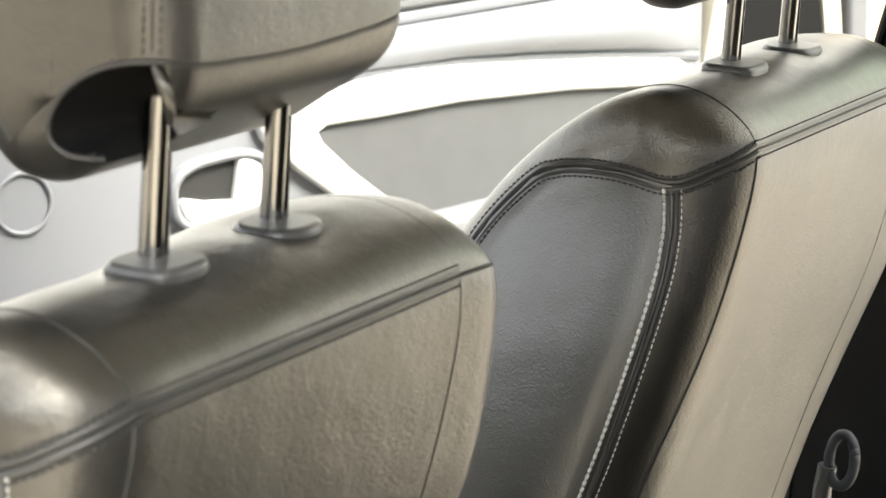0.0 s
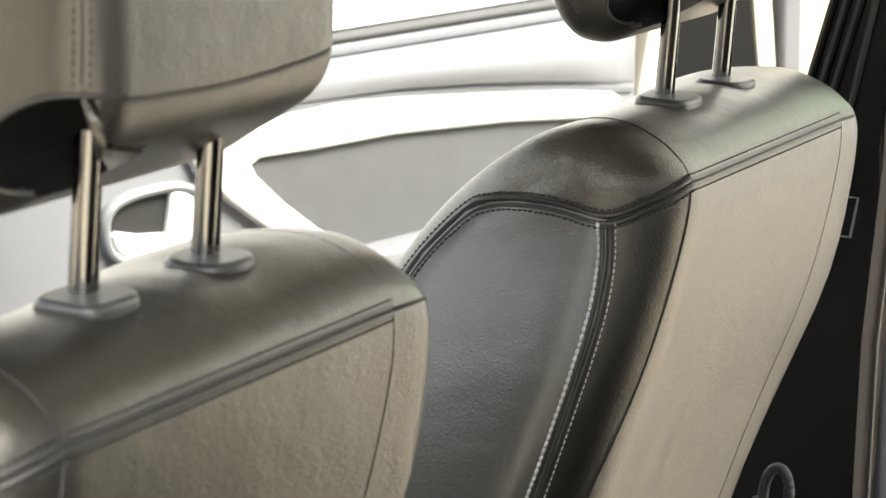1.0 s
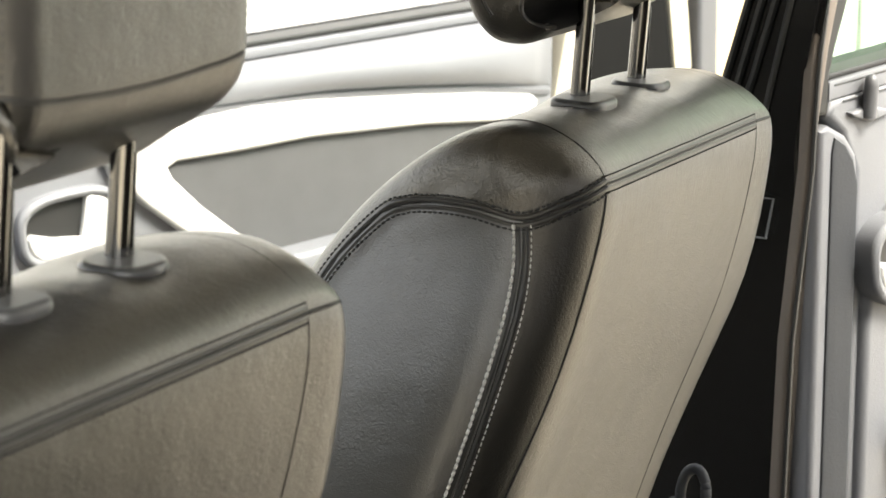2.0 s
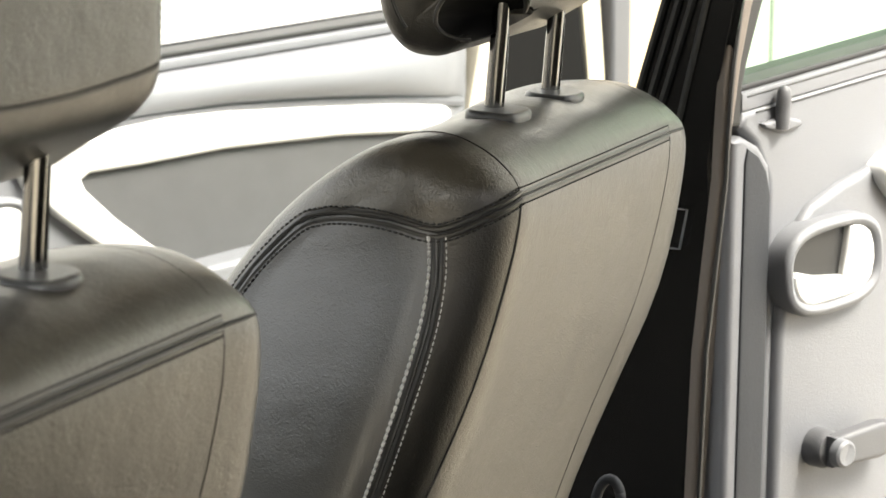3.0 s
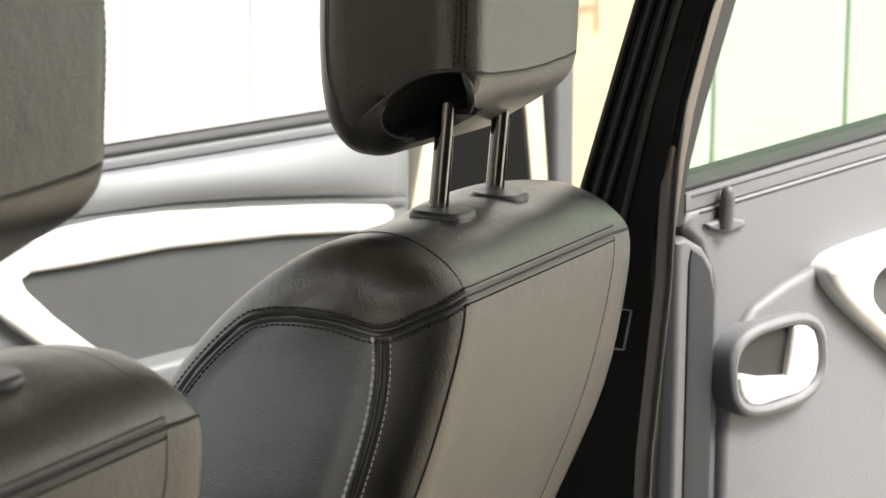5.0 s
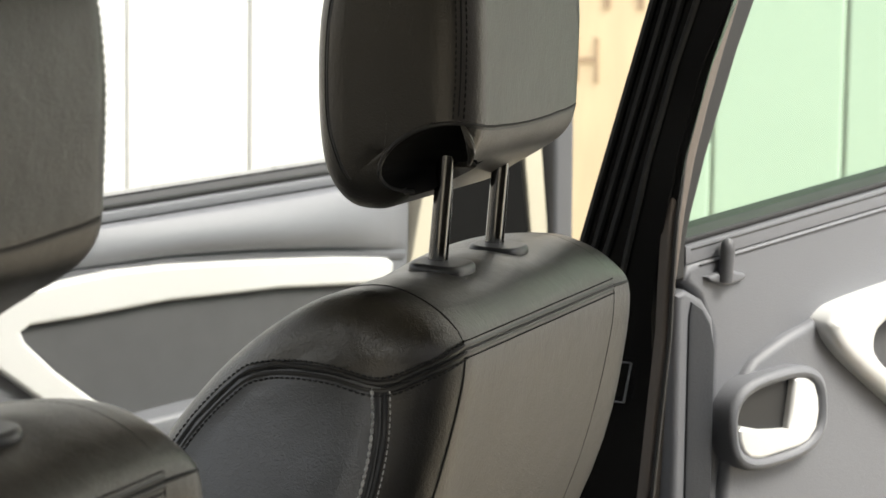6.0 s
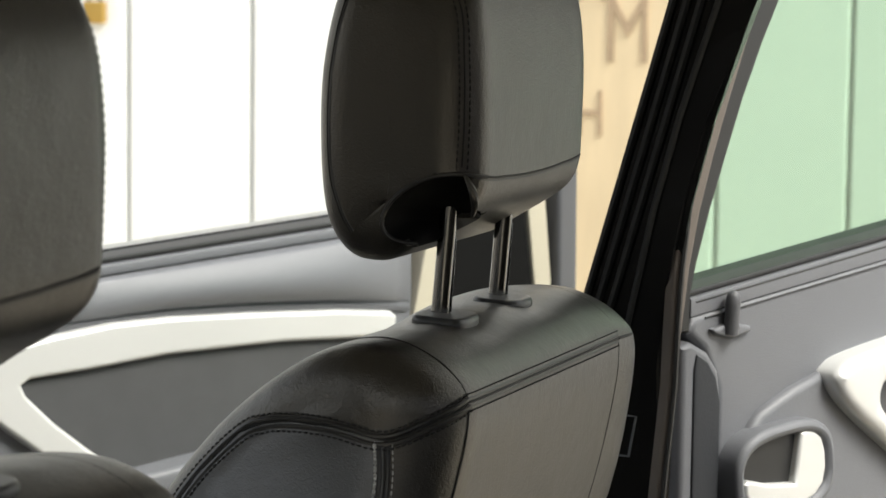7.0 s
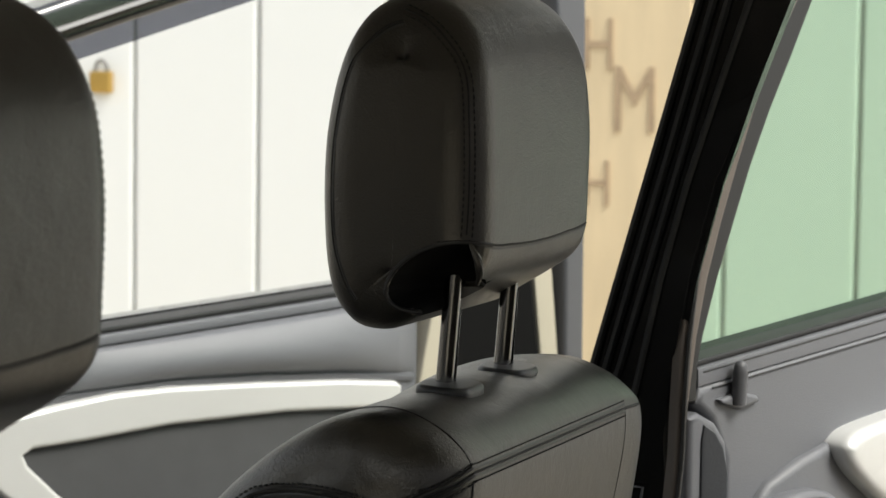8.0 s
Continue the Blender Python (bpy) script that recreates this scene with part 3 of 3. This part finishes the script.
part("insert", slab([(0.225, 1.03), (0.50, 1.06), (0.60, 1.05), (0.60, 0.89), (0.45, 0.89), (0.225, 1.0)], -0.004, 0.01, 0.002), FABRIC, rd, "charcoal fabric insert")
crank = part("window_winder", tube([(0.110, 0.01, 0.795), (0.110, -0.022, 0.795), (0.110, -0.028, 0.795)], [0.019, 0.018, 0.015], 28), DARKGREY, rd, "dark round window winder hub")
# the arm's shadow is put into its darker grey
part("winder_arm", slab([(0.104, 0.809), (0.162, 0.815), (0.187, 0.812), (0.191, 0.800), (0.187, 0.785), (0.162, 0.781), (0.104, 0.781)], -0.040, -0.026, 0.005, None, 3), DARKGREY, crank, "winder arm, darkened for the shadow on it")
part("winder_cap", tube([(0.110, -0.038, 0.795), (0.110, -0.046, 0.795), (0.110, -0.048, 0.795), (0.110, -0.0465, 0.795)], [0.0135, 0.0125, 0.010, 0.004], 28), GREY, crank, "grey winder cap")
# catch and belt anchor on the centre pillar
part("belt_bracket", tube([(0.792, 0.028, 1.02), (0.790, 0.014, 1.02), (0.790, 0.020, 0.985), (0.792, 0.034, 0.985)], 0.0012, 6), GREY, car, "thin grey bracket")
part("belt_anchor", tube([(0.60 + 0.004 * math.sin(a), 0.014 + 0.011 * math.cos(a), 0.806 + 0.021 * math.sin(a)) for a in [math.tau * k / 24 for k in range(25)]], 0.0045, 10), EDGEGREY, car, "grey belt anchor loop")
part("anchor_stem", tube([(0.60, 0.026, 0.80), (0.60, 0.03, 0.78), (0.60, 0.05, 0.36)], 0.008, 10), PLATE, car)


# ---- the seats ----
BACK = [(-0.055, 1.129), (-0.043, 1.149), (-0.020, 1.163), (0.005, 1.168), (0.036, 1.162), (0.074, 1.140), (0.113, 1.106), (0.145, 1.064), (0.172, 1.01), (0.190, 0.95), (0.220, 0.80),
        (0.265, 0.62), (0.235, 0.56), (0.15, 0.555), (0.088, 0.60), (0.042, 0.75), (0.002, 0.886), (-0.035, 1.00), (-0.052, 1.085)]
HEAD = [(-0.038, 1.248), (-0.0465, 1.264), (-0.048, 1.290), (-0.048, 1.345), (-0.042, 1.39), (-0.022, 1.424), (0.010, 1.437), (0.042, 1.424), (0.061, 1.39), (0.071, 1.34), (0.073, 1.285), (0.068, 1.238), (0.052, 1.214), (0.032, 1.209), (0.016, 1.213), (-0.002, 1.224), (-0.022, 1.236)]


def flank(z, side):
    """How the backrest widens and narrows with height, on its outer and inner side."""
    return lerp(z, [0.5, 0.84, 0.985, 1.03, 1.09, 1.12, 1.15], [0.58, 0.80, 1.11, 1.13, 1.115, 1.085, 1.05]) if side > 0 else lerp(z, [0.5, 0.8, 0.90, 0.96, 1.0, 1.04, 1.07, 1.095, 1.12], [1.20, 1.20, 1.185, 1.155, 1.122, 1.076, 1.038, 1.012, 1.0])


def dark_seam(tree, pts, s, name="seam", n=6, r=0.0011):
    line = seam_on(tree, pts, n, 0.0)
    q = [p for p, _ in line]
    for _ in range(2):
        q = [q[0]] + [(q[i - 1] + q[i] * 2 + q[i + 1]) / 4 for i in range(1, len(q) - 1)] + [q[-1]]
    line = [(p, nm) for p, (_, nm) in zip(q, line)]
    return part(name, tube([p - nm * r * 0.3 for p, nm in line], r, 6), SEAM, s), line


def welt(tree, line, s, d, r=0.0026, proud=0.0004):
    return part("welt", tube([p + nm * (proud - r) for p, nm in offset_line(line, d, tree)], r, 8), PIPING, s)


def stitch_row(tree, line, s, d, pitch, length, r, material=SEAM, label="", lift=0.0001):
    return part("stitching", stitches(offset_line(line, d, tree, lift), pitch, length, r), material, s, label, even=False)


YOKE = [(-0.014, 1.109), (0.016, 1.116), (0.045, 1.117), (0.068, 1.114), (0.086, 1.106), (0.115, 1.077), (0.137, 1.04), (0.16, 0.97), (0.175, 0.88), (0.20, 0.75), (0.225, 0.62)]
DOWN = [(-0.015, 1.106), (-0.016, 1.08), (-0.0125, 1.045), (0.001, 0.988), (0.019, 0.93), (0.039, 0.87), (0.058, 0.78), (0.088, 0.66)]


def side_panel(tree, sx):
    """The grained leather sheet between the flank's seams, laid over the stuffing."""
    dz, dy = [z for _, z in reversed(DOWN)], [y for y, _ in reversed(DOWN)]
    fz, fy = [z for _, z in reversed(YOKE[4:])], [y for y, _ in reversed(YOKE[4:])]
    ty, tz = [y for y, _ in YOKE[:5]], [z for _, z in YOKE[:5]]
    bm = bmesh.new()
    grid = []
    for i in range(37):
        u = i / 36
        zt = lerp(-0.014 + 0.100 * u, ty, tz)
        col = []
        for j in range(61):
            z = 0.64 + (zt - 0.64) * j / 60
            y = lerp(z, dz, dy) * (1 - u) + lerp(z, fz, fy) * u
            hit, nm, _, _ = tree.ray_cast(Vector((sx * 0.4, y, z)), Vector((-sx, 0, 0)))
            if hit is None:
                hit, nm, _, _ = tree.find_nearest(Vector((sx * 0.2, y, z)))
            col.append(bm.verts.new(hit + nm * 0.0011))
        grid.append(col)
    for q, r in zip(grid, grid[1:]):
        for j in range(60):
            bm.faces.new((q[j], q[j + 1], r[j + 1], r[j]))
    back = bmesh.ops.extrude_face_region(bm, geom=list(bm.faces))
    for v in back["geom"]:
        if isinstance(v, bmesh.types.BMVert):
            v.co.x -= sx * 0.004
    return bm


def seat():
    s = tagged(new("leather_seat"), "black leather front seat with double stitched seams", "seat", "front seats")
    prof = [Vector((p.x, p.y)) for p in smooth_line([(*p, 0) for p in BACK], 4, True)]
    bm = pillow(prof, 0.205, 0.030, (0.004, 0.0015), flank)
    for v in bm.verts:
        if v.co.z > 1.13:
            for gx in (-0.0445, 0.0675):
                v.co.z -= 0.0035 * math.exp(-(((v.co.x - gx) / 0.030) ** 2 + ((v.co.y - 0.0045) / 0.034) ** 2))
        if v.co.x > 0.04:
            drop = 0.003 * ((min(v.co.x, 0.16) - 0.04) / 0.12) ** 2 * min(max((v.co.z - 1.129) / 0.035, 0), 1)
            v.co.z -= drop + 0.013 * (max(v.co.x - 0.14, 0) / 0.085) ** 2 * min(max((v.co.z - 1.095) / 0.05, 0), 1)
        # the padding swells forward of the posts
        side = min(max((v.co.x + 0.09) / 0.2, 0), 1)
        v.co.z += 0.013 * side * side * (3 - 2 * side) * math.exp(-((v.co.y - 0.078) / 0.04) ** 2) * min(max((v.co.z - 1.04) / 0.08, 0), 1)
        # the back corner rolls softly round into the flank
        turn = min(max((-0.138 - v.co.x / flank(v.co.z, -1)) / 0.068, 0), 1.15)
        rear = min(max((lerp(v.co.z, [0.60, 0.886, 1.0, 1.085, 1.168], [0.15, 0.065, 0.03, 0.012, 0.02]) - v.co.y) / 0.05, 0), 1)
        v.co.y += 0.029 * turn * turn * rear
    bmesh.ops.recalc_face_normals(bm, faces=bm.faces)
    bm.normal_update()
    tree = BVHTree.FromBMesh(bm)

    def on_flank(sx, y, z):
        place, nm, _, _ = tree.ray_cast(Vector((sx * 0.4, y, z)), Vector((-sx, 0, 0)))
        return tuple(place) if place is not None else (sx * 0.2, y, z)

    thing = s
    s = part("backrest", bm, LEATHER, thing, even=False)
    # seam across the back of the top
    top, line = dark_seam(tree, [(x, -0.055, 1.129) for x in (-0.152, -0.1, -0.05, 0, 0.05, 0.1, 0.157)], s, n=10, r=0.0011)
    welt(tree, line, s, 0.0024, 0.0019, 0.0005)
    welt(tree, line, s, -0.0024, 0.0019, 0.0005)
    for d in (0.0056, -0.0056):
        stitch_row(tree, line, s, d, 0.0042, 0.0030, 0.0006)
    for sx in (-1, 1):
        # piping down the back edge and over the top
        C = 0.152 if sx < 0 else 0.157
        w = lambda z: flank(z, sx) / flank(1.12, sx) * (1 - 0.11 * min(max((1.12 - z) / 0.12, 0), 1)) if sx > 0 else lerp(z, [0.68, 0.80, 0.90, 0.98, 1.04, 1.09, 1.127], [1.46, 1.40, 1.33, 1.21, 1.11, 1.03, 1.0])
        _, line = dark_seam(tree, [(sx * C * w(z), lerp(z, [0.60, 0.886, 1.0, 1.129], [0.09, 0.002, -0.036, -0.056]), z) for z in (1.127, 1.09, 1.04, 0.98, 0.90, 0.80, 0.68)], s, n=8, r=0.0013 if sx < 0 else 0.0006)
        _, line = dark_seam(tree, [(sx * C, -0.055, 1.131), (sx * (C + 0.002), -0.035, 1.156), (sx * (C + 0.002), 0.0, 1.166), (sx * (C - 0.002), 0.03, 1.162), (sx * (C - 0.01), 0.06, 1.142)], s, n=8, r=0.0010 if sx < 0 else 0.0004)
        # yoke seam on the flank, from the corner forwards
        part("side_panel", side_panel(tree, sx), GRAINED, s, "black grained leather side panel, lightened for its sheen", even=False)
        _, line = dark_seam(tree, [(sx * C, -0.055, 1.129), (-0.190, -0.040, 1.118) if sx < 0 else (0.208, -0.050, 1.125)] + [on_flank(sx, y, z) for y, z in YOKE[:-1]], s, n=10, r=0.0014)
        if sx < 0:
            welt(tree, line, s, 0.0026, 0.0021, 0.0020)
            welt(tree, line, s, -0.0026, 0.0021, 0.0020)
            for d in (0.0058, -0.0058):
                stitch_row(tree, line, s, d, 0.0042, 0.0030, 0.0008, lift=0.0010)
        # stitched seam down the flank
        _, line = dark_seam(tree, [on_flank(sx, y, z) for y, z in DOWN], s, n=10, r=0.0013)
        welt(tree, line, s, 0.0026, 0.0021, 0.0020)
        welt(tree, line, s, -0.0026, 0.0021, 0.0020)
        stitch_row(tree, line, s, -0.0056 * sx, 0.0050, 0.0040, 0.0013, THREAD, "grey thread stitching", 0.0010)
        stitch_row(tree, line, s, 0.0058 * sx, 0.0044, 0.0030, 0.0005, THREAD, "", 0.0010)
    s = thing
    part("cushion", box(-0.24, 0.10, 0.40, 0.24, 0.66, 0.60, 0.05), LEATHER, s)
    part("seat_base", box(-0.20, 0.10, 0.36, 0.20, 0.60, 0.40, 0.01), PLATE, s)
    hp = [Vector((p.x, p.y)) for p in smooth_line([(*p, 0) for p in HEAD], 5, True)]
    hw = lambda z, side=1: lerp(z, [1.20, 1.26, 1.34, 1.40, 1.44], [0.96, 0.99, 1.015, 0.99, 0.92])
    bm = pillow(hp, 0.122, 0.030, (0.001, 0.001), hw, 8, 0.045)
    bmesh.ops.recalc_face_normals(bm, faces=bm.faces)
    bm.normal_update()
    tree = BVHTree.FromBMesh(bm)
    # hollow in the underside, open to the flank, where the posts run in
    ca, sa = math.cos(radians(-25)), math.sin(radians(-25))

    def inside(v):
        y, z = v.co.y + 0.017, v.co.z - 1.2485
        w = z * ca - y * sa
        if w < 0:
            w *= 1 - min(max((0.026 - y) / 0.012, 0), 1) * min(max((y + 0.016) / 0.012, 0), 1)
        return ((y * ca + z * sa) / 0.039) ** 2 + (w / 0.021) ** 2

    for _ in range(2):
        near_edges = [e for e in bm.edges if max(v.co.x for v in e.verts) < -0.025 and min(inside(v) for v in e.verts) < 1.5 and e.calc_length() > 0.0022]
        bmesh.ops.subdivide_edges(bm, edges=near_edges, cuts=1, use_grid_fill=True)
    for v in bm.verts:
        y, z, q = v.co.y + 0.017, v.co.z - 1.2485, inside(v)
        if v.co.x < -0.09 and v.co.y > -0.036 and 0.84 < q < 1.0 and (z * ca - y * sa > 0 or y > 0.026 or y < -0.016):
            v.co.y, v.co.z = y / math.sqrt(q) - 0.017, z / math.sqrt(q) + 1.2485
    for v in bm.verts:
        q = inside(v)
        if q < 1 and v.co.x < -0.03:
            deep = lerp(v.co.z, [1.236, 1.250], [0.076, 0.052]) * min(max((v.co.y + 0.044) / 0.010, 0), 1)
            v.co.x = max(v.co.x, -0.118 + deep * math.sqrt(1 - q))
    # the hollow's leather is painted matt black in place of its deep shade
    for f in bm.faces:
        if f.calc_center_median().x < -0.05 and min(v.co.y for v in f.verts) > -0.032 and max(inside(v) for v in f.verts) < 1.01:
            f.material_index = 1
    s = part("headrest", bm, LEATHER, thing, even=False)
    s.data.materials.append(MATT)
    s.location = (0.010, 0.0085, 0)
    rim = []
    c, d = math.cos(radians(-25)), math.sin(radians(-25))
    for k in range(-16, 44):
        a = math.tau * k / 72
        y, z = 0.039 * math.cos(a), 0.021 * math.sin(a)
        hit, nm, _, _ = tree.ray_cast(Vector((-0.3, -0.017 + y * c - z * d, 1.2485 + y * d + z * c)), Vector((1, 0, 0)))
        if hit is not None:
            rim.append(hit + nm * 0.0002)
    for _ in range(3):
        rim = [rim[0]] + [(rim[k - 1] + rim[k] * 2 + rim[k + 1]) / 4 for k in range(1, len(rim) - 1)] + [rim[-1]]
    part("rim_piping", tube(rim, 0.0016, 8), PIPING, s)
    fold = smooth_line([(-0.121, -0.042, 1.273), (-0.121, -0.047, 1.264), (-0.118, -0.048, 1.254), (-0.112, -0.044, 1.245)], 6)
    part("flap_fold", tube(fold, [0.0010 + 0.0020 * math.sin(math.pi * k / (len(fold) - 1)) for k in range(len(fold))], 8), LEATHER, s)
    for sx in (-1, 1):
        _, line = dark_seam(tree, [(sx * 0.120 * hw(z), y, z) for y, z in ((-0.041, 1.278), (-0.043, 1.305), (-0.043, 1.35), (-0.038, 1.39), (-0.012, 1.417), (0.012, 1.43))], s, n=8, r=0.0008)
        for d in (0.0038, -0.0038):
            stitch_row(tree, line, s, d, 0.0048, 0.0034, 0.0006)
        _, line = dark_seam(tree, [(sx * 0.134, y, z) for y, z in ((0.045, 1.225), (0.066, 1.26), (0.070, 1.31), (0.067, 1.36), (0.052, 1.40), (0.012, 1.43))], s, n=8, r=0.0009)
        welt(tree, line, s, 0.002, 0.0018, 0.0006)
    _, line = dark_seam(tree, [(x, -0.055, 1.2645 + 0.009 * abs(x / 0.125) ** 2) for x in (-0.116, -0.09, -0.06, -0.03, 0, 0.03, 0.06, 0.085, 0.098)], s, n=8, r=0.0010)
    welt(tree, line, s, 0.0020, 0.0016, 0.0004)
    s = thing
    for sx in (-0.0445, 0.0675):
        part("headrest_post", tube([(sx, 0.0115, 1.15), (sx, 0.0075, 1.20), (sx, 0.0025, 1.262)], 0.0062, 20), CHROME, s, "dark chrome headrest post")
        part("post_notch", tube([(sx + 0.0052, 0.006, 1.16), (sx + 0.0052, 0.0023, 1.222)], 0.0020, 8), CHROME, s)
        bm = slab(oval(-0.003, 0, 0.0245, 0.0205, 3.4 if sx < 0 else 2.5, 40), -0.0055 if sx < 0 else -0.004, 0.012, 0.004, None, 4)
        bmesh.ops.rotate(bm, verts=bm.verts, matrix=Matrix.Rotation(radians(-87), 3, "X"))
        bmesh.ops.translate(bm, verts=bm.verts, vec=(sx, 0.0045, 1.1650))
        part("post_guide", bm, PLATE, s, "black plastic post guide")
    return s


near = seat()
far = copy_thing(near, pose(0.37, 0, 0))
near.matrix_basis = pose(-0.37, 0, 0)
# the near headrest sits a little to one side in its guides
for ob in near.children:
    if ob.name.split(".")[0] in ("headrest", "headrest_post", "post_notch", "post_guide"):
        ob.location.x += 0.011 if ob.name.split(".")[0] == "headrest" else 0.004
